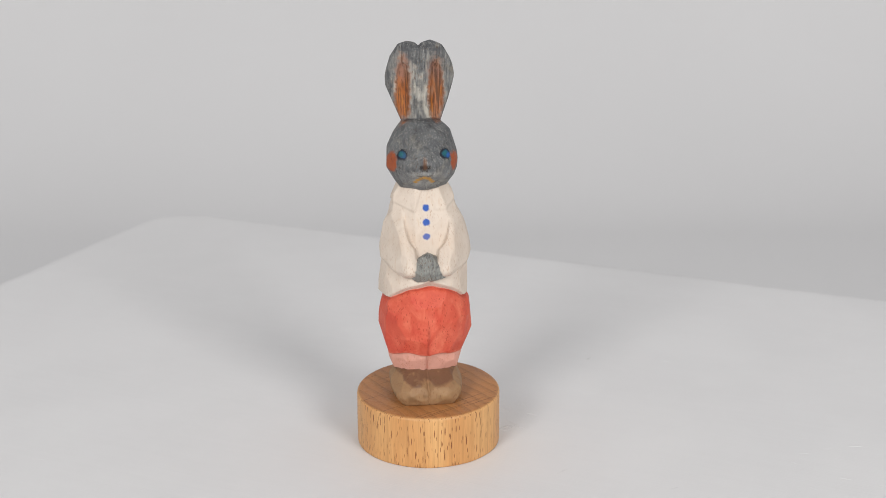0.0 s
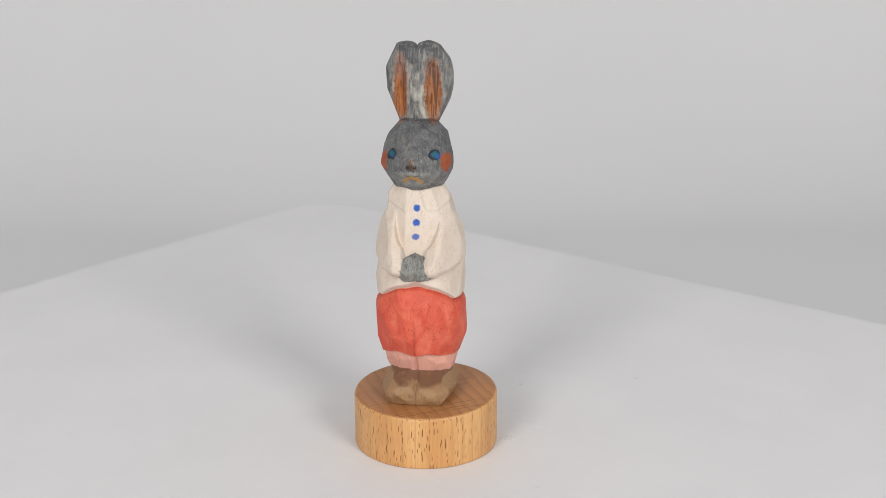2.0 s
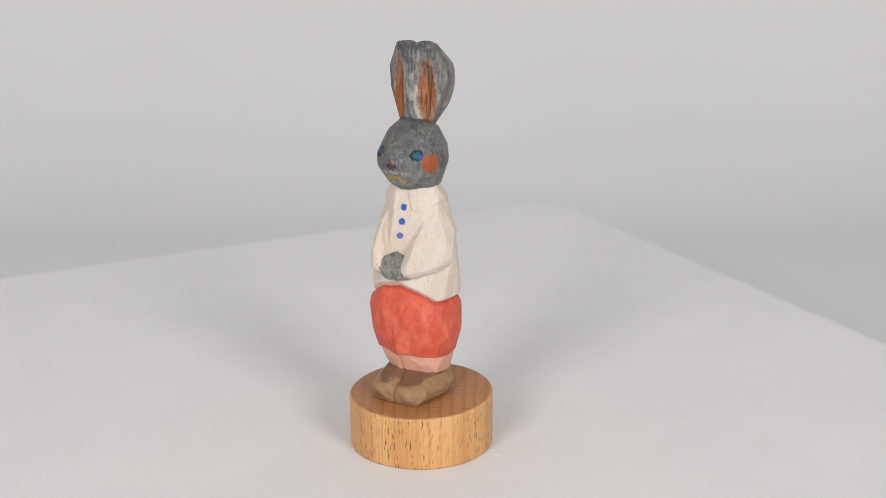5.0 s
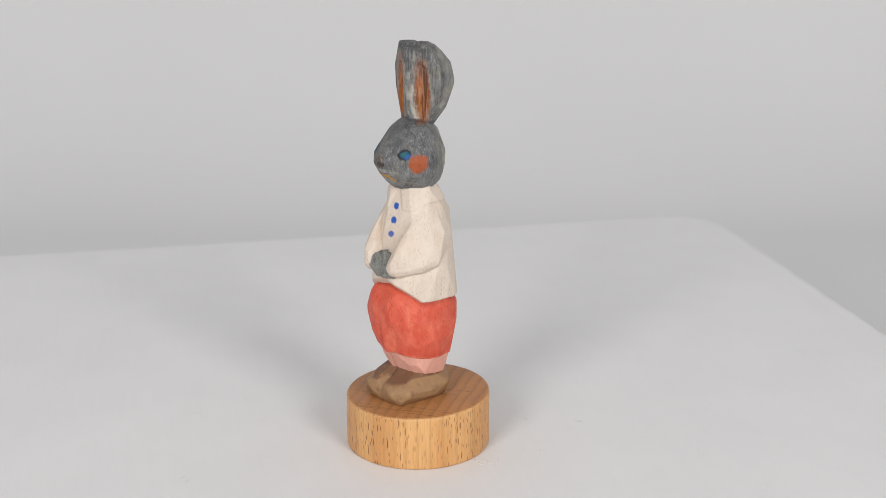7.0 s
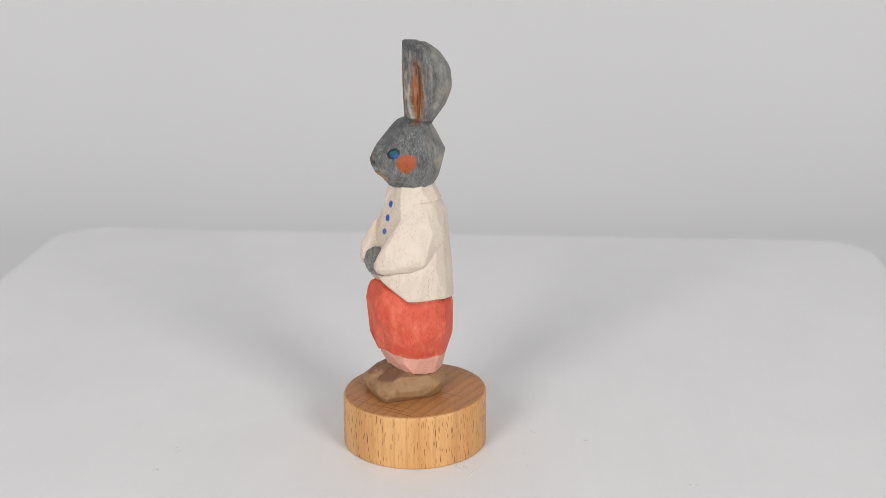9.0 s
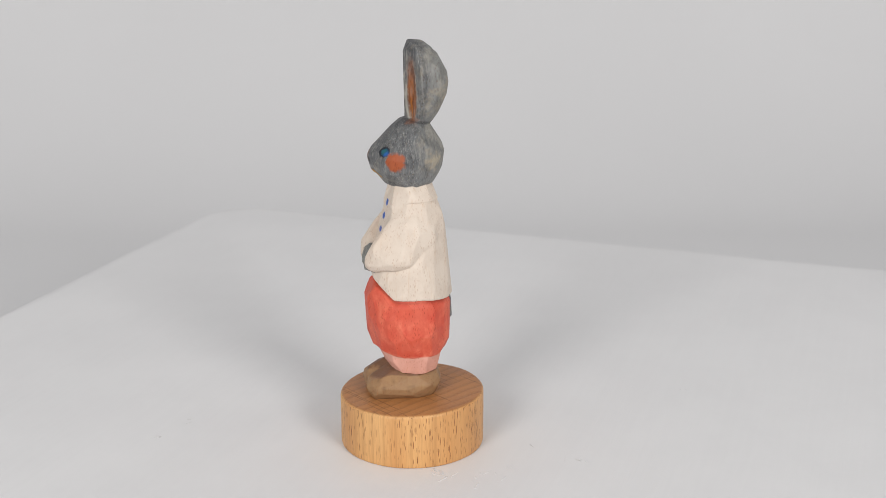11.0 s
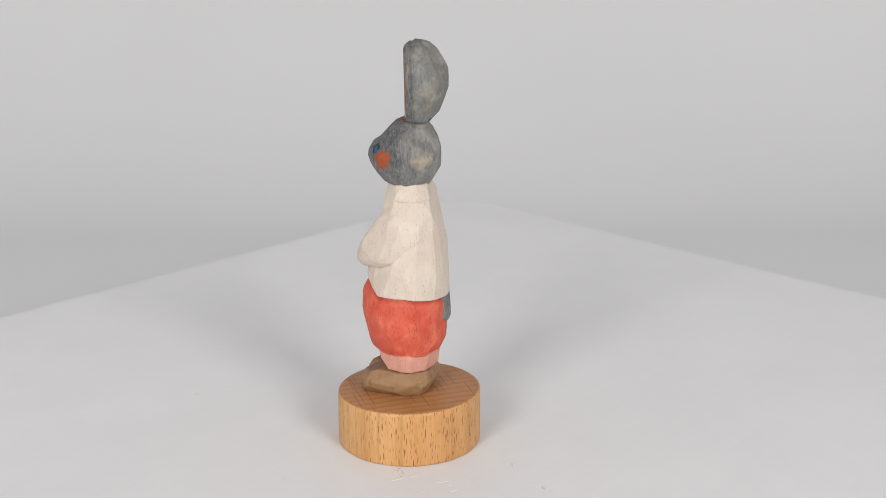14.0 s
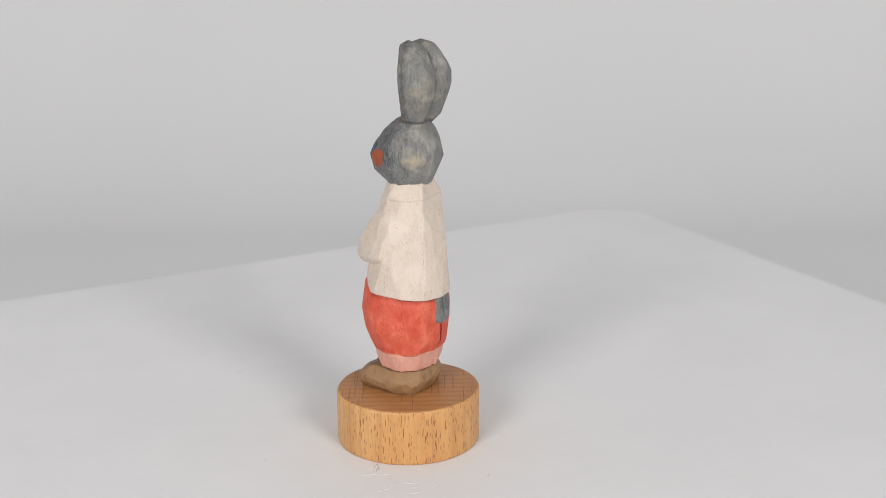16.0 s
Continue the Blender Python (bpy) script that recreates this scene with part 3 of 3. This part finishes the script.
def paint_figure(v, share):
    """Colours and wear at each point; share: how far the point belongs to each part of the figure."""
    wear = np.zeros((len(v), 3))
    wear[:, 0] = share[:, 0] + share[:, 2] + share[:, 6]
    wear[:, 1] = share[:, 3]
    upright = v * np.array((1, 1, 0.35))
    solid = np.zeros(len(v))
    top = np.repeat(TABLE[:1], len(v), 0)
    # broad washes of thin and thick grey, laid with slanting strokes
    slanting = np.stack((v[:, 0] * 0.8 + v[:, 2] * 0.35, v[:, 1], v[:, 2] * 0.5 - v[:, 0] * 0.3), 1)
    top = blend(top, np.clip(lumps(slanting, 1.7, 3) * 1.4, 0, 1) * 0.4, (0.235, 0.24, 0.235))
    top = blend(top, np.clip(lumps(slanting, 2.3, 9) * 1.4, 0, 1) * (0.5 - 0.35 * np.clip((v[:, 1] - 0.5) / 4, 0, 1)), (0.075, 0.08, 0.088))
    back = np.clip((v[:, 1] - 0.5) / 5, 0, 1)
    top = blend(top, back * 0.42, (0.30, 0.30, 0.28))
    # the back is rubbed: pale wood and ochre come through in upright patches
    rubbed = np.clip(lumps(v, 3.4, 12) * 1.5 + lumps(upright, 0.8, 13) * 0.9 - 0.15, 0, 1) * np.clip((v[:, 1] + 1) / 4, 0, 1)
    top = blend(top, rubbed * 0.42, (0.42, 0.40, 0.345))
    ochre = np.clip(lumps(v, 2.8, 15) * 1.6 + lumps(v, 0.7, 16) * 0.8 - 0.55, 0, 1) * np.clip((v[:, 1] + 1) / 4, 0, 1)
    top = blend(top, ochre * 0.3, (0.42, 0.34, 0.22))
    brow = np.clip((-v[:, 1] + 1) / 5, 0, 1) * np.clip((v[:, 2] - 86) / 4, 0, 1) * (v[:, 2] < 97)
    top = blend(top, brow * 0.35, (0.085, 0.09, 0.098))
    tip = np.clip((v[:, 2] - 114.2 + 0.8 * lumps(v, 1.5, 2)) / 1.8, 0, 1) * np.clip((4 - v[:, 1]) / 4, 0, 1)
    top = blend(top, tip * 0.75, (0.075, 0.078, 0.085))
    top = blend(top, spot(v, (4.6, 5.6, 85.0), (2.8, 2.6, 1.8), 0.6, 0.6) * 0.6, (0.47, 0.39, 0.27))
    # ears: pale wood around orange hollows on the flat front, a dark line where the front meets the sides
    slope = (0.45 + 0.36 * np.abs(v[:, 0] + 2.2) - 1.0 - v[:, 1]) / 0.4
    front = np.clip(slope, 0, 1) * (v[:, 2] > 96.6)
    for s in (-1, 1):
        cx = -2.2 + s * 4.4
        pale = spot(v, (cx - s * 0.9, 0.2, 104.5), (4.2, 3.2, 9.5), 0.15, 0.12) * front
        fibre = np.clip(0.55 + 0.75 * lumps(upright * np.array((1, 1, 0.5)), 0.55, 5) + 0.4 * lumps(v, 2.2, 21), 0, 1)
        top = blend(top, pale * fibre, (0.47, 0.44, 0.38))
    top = blend(top, front * np.clip(lumps(upright * np.array((1, 1, 0.6)), 0.5, 17) * 1.6 - 0.35, 0, 1) * 0.6, (0.05, 0.052, 0.055))
    rim = np.exp(-((slope + 1.3) / 1.5) ** 2) * (v[:, 2] > 97) * np.clip(0.7 + 0.8 * lumps(v, 1.6, 18), 0, 1)
    top = blend(top, rim * 0.6, (0.055, 0.058, 0.064))
    for s in (-1, 1):
        cx = -2.2 + s * 4.4
        stain = spot(v, (cx + s * 0.15, 0.3, 104.0), (2.2, 2.8, 8.8), 0.22, 0.16)
        top = blend(top, stain * np.clip(0.9 + 0.2 * lumps(upright, 1.1, 6), 0, 1), ORANGE)
        top = blend(top, stain * np.clip(lumps(upright, 0.9, 19) * 1.5, 0, 1) * 0.5, (0.47, 0.17, 0.018))
        top = blend(top, stain * np.clip(lumps(upright, 0.6, 20) * 1.8 - 0.5, 0, 1) * 0.75, (0.10, 0.035, 0.014))
        faded = spot(v, (cx - s * 0.1, 0.3, 110.0), (2.0, 2.6, 3.4), 0.5, 0.35)
        top = blend(top, faded * 0.6, (0.26, 0.15, 0.12))
        solid = np.maximum(solid, np.maximum(stain, faded * front))
    low = np.clip((86 - v[:, 2]) / 7, 0, 1) * np.clip(0.5 + 0.9 * lumps(v, 2.6, 4), 0, 1)
    top = blend(top, low * 0.32, (0.30, 0.31, 0.32))
    # dark seam where the ears stand on the head
    seam = np.clip(1 - np.abs(v[:, 2] - 96.2 + 0.12 * v[:, 1]) / 0.7, 0, 1)
    top = blend(top, seam * 0.8 * (np.abs(v[:, 1] - 2) < 6), (0.04, 0.04, 0.045))
    # eyes ringed in black, cheeks
    for s, bright in ((-1, 0.15), (1, 0.75)):
        eye = (-1.75 + s * 6.0, -8.3, 88.3)
        dark = spot(v, eye, (1.68, 2.4, 1.62), 0.14, 0.16)
        top = blend(top, dark, (0.008, 0.011, 0.02))
        top = blend(top, spot(v, (eye[0] + 0.1, eye[1], eye[2]), (1.02, 2.1, 0.98), 0.18, 0.2), (0.010, 0.07, 0.135))
        top = blend(top, spot(v, (eye[0] - 0.25, eye[1], eye[2] + 0.1), (0.6, 2.6, 0.6), 0.4, 0.25) * 0.6, (0.012, 0.14, 0.14))
        top = blend(top, spot(v, (eye[0] + 0.75, eye[1], eye[2] - 0.5), (0.6, 2.6, 0.6), 0.4, 0.25) * bright, (0.02, 0.12, 0.42))
        cheek = spot(v, (-1.75 + s * 8.9, -5.3, 85.7), (2.75, 2.7, 2.65), 0.16, 0.16)
        top = blend(top, cheek, (0.36, 0.085, 0.028))
        top = blend(top, cheek * np.clip(lumps(v, 0.8, 22) * 1.5 - 0.2, 0, 1) * 0.5, (0.20, 0.05, 0.02))
        solid = np.maximum(solid, np.maximum(dark, cheek))
    # a pale muzzle, a brown nose with dark nostrils, an ochre mouth turned down at its ends
    for px, pz, w, h in ((-3.9, 83.0, 1.9, 0.9), (0.5, 83.0, 1.9, 0.9), (-1.75, 83.6, 0.6, 1.0), (-1.75, 80.2, 3.6, 1.3)):
        top = blend(top, spot(v, (px, -9.6, pz), (w, 3.5, h), 0.5, 0.25) * 0.6, (0.36, 0.36, 0.34))
    top = blend(top, spot(v, (-1.75, -11.2, 86.6), (0.5, 2.4, 1.3), 0.4, 0.15) * 0.8, (0.17, 0.075, 0.03))
    nose = spot(v, (-1.75, -11.2, 85.3), (0.9, 2.0, 0.8), 0.3, 0.15)
    top = blend(top, nose, (0.09, 0.04, 0.018))
    solid = np.maximum(solid, nose)
    for s in (-1, 1):
        top = blend(top, spot(v, (-1.75 + s * 1.05, -11.0, 85.3), (0.6, 1.8, 0.62), 0.35, 0.2), (0.022, 0.018, 0.017))
        top = blend(top, spot(v, (-1.75 + s * 0.45, -11.2, 84.4), (0.4, 1.8, 0.4), 0.35), (0.03, 0.02, 0.015))
        for k in range(4):
            lip = spot(v, (-1.75 + s * (0.35 + 0.68 * k), -9.4 + 0.2 * k, 82.3 - 0.36 * k - 0.08 * k * k), (0.66, 2.4, 0.66 - 0.09 * k), 0.3, 0.2)
            top = blend(top, lip, (0.42, 0.23, 0.05))
            solid = np.maximum(solid, lip)
        top = blend(top, spot(v, (-1.75 + s * 1.3, -9.2, 82.65), (1.1, 2.4, 0.24), 0.5) * 0.8, (0.06, 0.04, 0.025))
    wear[:, 0] *= 1 - 0.55 * np.clip((v[:, 1] - 0.5) / 4, 0, 1) * share[:, 0]
    wear[:, 0] *= 1 - 0.97 * solid * share[:, 0]
    wear[:, 2] = solid * share[:, 0] * (v[:, 2] > 96.5) * (top[:, 0] > 2.2 * top[:, 2])
    # trousers: red brushed on in clouds; shade of the front crease and under the shirt hem is painted in
    red = np.repeat(TABLE[3:4], len(v), 0)
    red = blend(red, np.clip(lumps(v, 4.2, 30) * 1.3 + lumps(upright, 1.0, 31) * 0.6, 0, 1) * 0.55, (0.60, 0.055, 0.032))
    red = blend(red, np.clip(lumps(v, 3.6, 33) * 1.3 + lumps(upright, 0.8, 34) * 0.6 - 0.1, 0, 1) * 0.35, (0.74, 0.17, 0.105))
    crease_shade = np.exp(-((v[:, 0] + 0.95 + 0.25 * lumps(v, 1.5, 35)) / 0.4) ** 2) * (v[:, 1] < -5) * np.clip((41 - v[:, 2]) / 3, 0, 1)
    red = blend(red, crease_shade * 0.6, (0.33, 0.035, 0.02))
    # the shirt hem's thin shadow line, put into the red
    hem_shade = np.exp(-((v[:, 2] - hem_height(v[:, 0], v[:, 1]) + 0.5 + 0.15 * lumps(v, 0.9, 36)) / 0.42) ** 2)
    red = blend(red, hem_shade * 0.6, (0.36, 0.05, 0.03))
    red = blend(red, (share[:, 3] > 0.2) * np.clip((0.7 - v[:, 2] + cuff_height(v[:, 0], v[:, 1]) + 0.5 * lumps(v, 0.8, 37)) / 0.6, 0, 1) * 0.35, (0.78, 0.30, 0.21))
    # buttons with a pale rim
    coat = np.repeat(TABLE[1:2], len(v), 0)
    for bx, by, bz in ((-1.15, -6.6, 72.6), (-1.15, -7.3, 68.7), (-1.1, -8.4, 64.9)):
        coat = blend(coat, spot(v, (bx, by, bz), (1.2, 6.0, 1.2), 0.25) * 0.25, (0.80, 0.78, 0.76))
        coat = blend(coat, spot(v, (bx, by, bz), (1.0, 6.0, 0.98), 0.14, 0.14), (0.022, 0.10, 0.44))
    # warm shading of the chest, tinted into the cream
    coat = blend(coat, np.clip((5 - np.abs(v[:, 2] - 64)) / 8, 0, 1) * np.clip((-v[:, 1] - 4) / 6, 0, 1) * 0.3, (0.68, 0.48, 0.33))
    # shoes: dark band under the cuffs
    edge = np.minimum(21.4 + 0.3 * (v[:, 1] + 12), 22.9) + 0.16 * lumps(v, 1.3, 3)
    dark = np.clip((v[:, 2] - edge) / 0.3, 0, 1)
    shoe = blend(np.repeat(TABLE[5:6], len(v), 0), dark * 0.9, DARK_BROWN)
    shoe = blend(shoe, np.clip(lumps(v, 2.0, 40) * 1.4 + lumps(v, 0.6, 41) * 0.7 - 0.1, 0, 1) * 0.45, (0.40, 0.245, 0.115))
    shoe = blend(shoe, np.clip(lumps(v, 1.4, 42) * 1.4 - 0.3, 0, 1) * 0.45, (0.17, 0.095, 0.045))
    layers = [np.repeat(TABLE[i:i + 1], len(v), 0) for i in range(7)]
    layers[0], layers[1], layers[3], layers[5] = top, coat, red, shoe
    return sum(layer * share[:, i:i + 1] for i, layer in enumerate(layers)), wear


def make_figure():
    parts = figure_fields()
    stack = [parts[k] for k in NAMES]
    field = stack[0]
    for f in stack[1:]:
        field = np.minimum(field, f)
    verts, quads = surface_net(field)
    grid = (verts - LOW) / STEP
    cell = np.clip(grid.astype(int), 0, np.array(SIZE) - 2)
    rest = grid - cell
    near = np.zeros((len(verts), len(stack)))
    for i, j, k in ((i, j, k) for i in (0, 1) for j in (0, 1) for k in (0, 1)):
        w = np.prod(np.where((i, j, k), rest, 1 - rest), axis=1)
        near += w[:, None] * np.stack([f[cell[:, 0] + i, cell[:, 1] + j, cell[:, 2] + k] for f in stack], 1)
    share = np.exp(-(near - near.min(1, keepdims=True)) / 0.045)
    share /= share.sum(1, keepdims=True)
    col, wear = paint_figure(verts, share)
    data = bpy.data.meshes.new("carved_figure")
    data.vertices.add(len(verts))
    data.vertices.foreach_set("co", ((verts - np.array((0, 0, 16.0))) * 0.001).astype(np.float32).ravel())
    data.loops.add(quads.size)
    data.loops.foreach_set("vertex_index", quads.astype(np.int32).ravel())
    data.polygons.add(len(quads))
    data.polygons.foreach_set("loop_start", np.arange(0, quads.size, 4, dtype=np.int32))
    data.polygons.foreach_set("use_smooth", np.ones(len(quads), bool))
    data.update(calc_edges=True)
    for name, values in (("paint", col), ("wear", wear)):
        layer = data.color_attributes.new(name, "FLOAT_COLOR", "POINT")
        layer.data.foreach_set("color", np.concatenate((values, np.ones((len(values), 1))), 1).astype(np.float32).ravel())
    data.materials.append(painted_wood_material())
    ob = new("carved_figure", data)
    return tagged(ob, "hand-carved wooden rabbit figure, grey head, cream shirt, red trousers", "figurine")


figure = make_figure()
FIGURE_TURN = 5.0


def motions():
    """Board, disc and figure turn together about the upright axis at the origin."""
    seconds = [i * 0.5 for i in range(33)]
    spin = [(t, -math.degrees(0.138 * t - 0.0002 * t * (16 - t))) for t in seconds]
    walk(board, [(t, pose(0, 0, 0, 0, 0, a)) for t, a in spin])
    walk(disc, [(t, pose(0, 0, 0, 0, 0, a) @ pose(*DISC, 0.0)) for t, a in spin])
    walk(figure, [(t, pose(0, 0, 0, 0, 0, a) @ pose(*DISC, DISC_HIGH, 0, 0, FIGURE_TURN)) for t, a in spin])


motions()
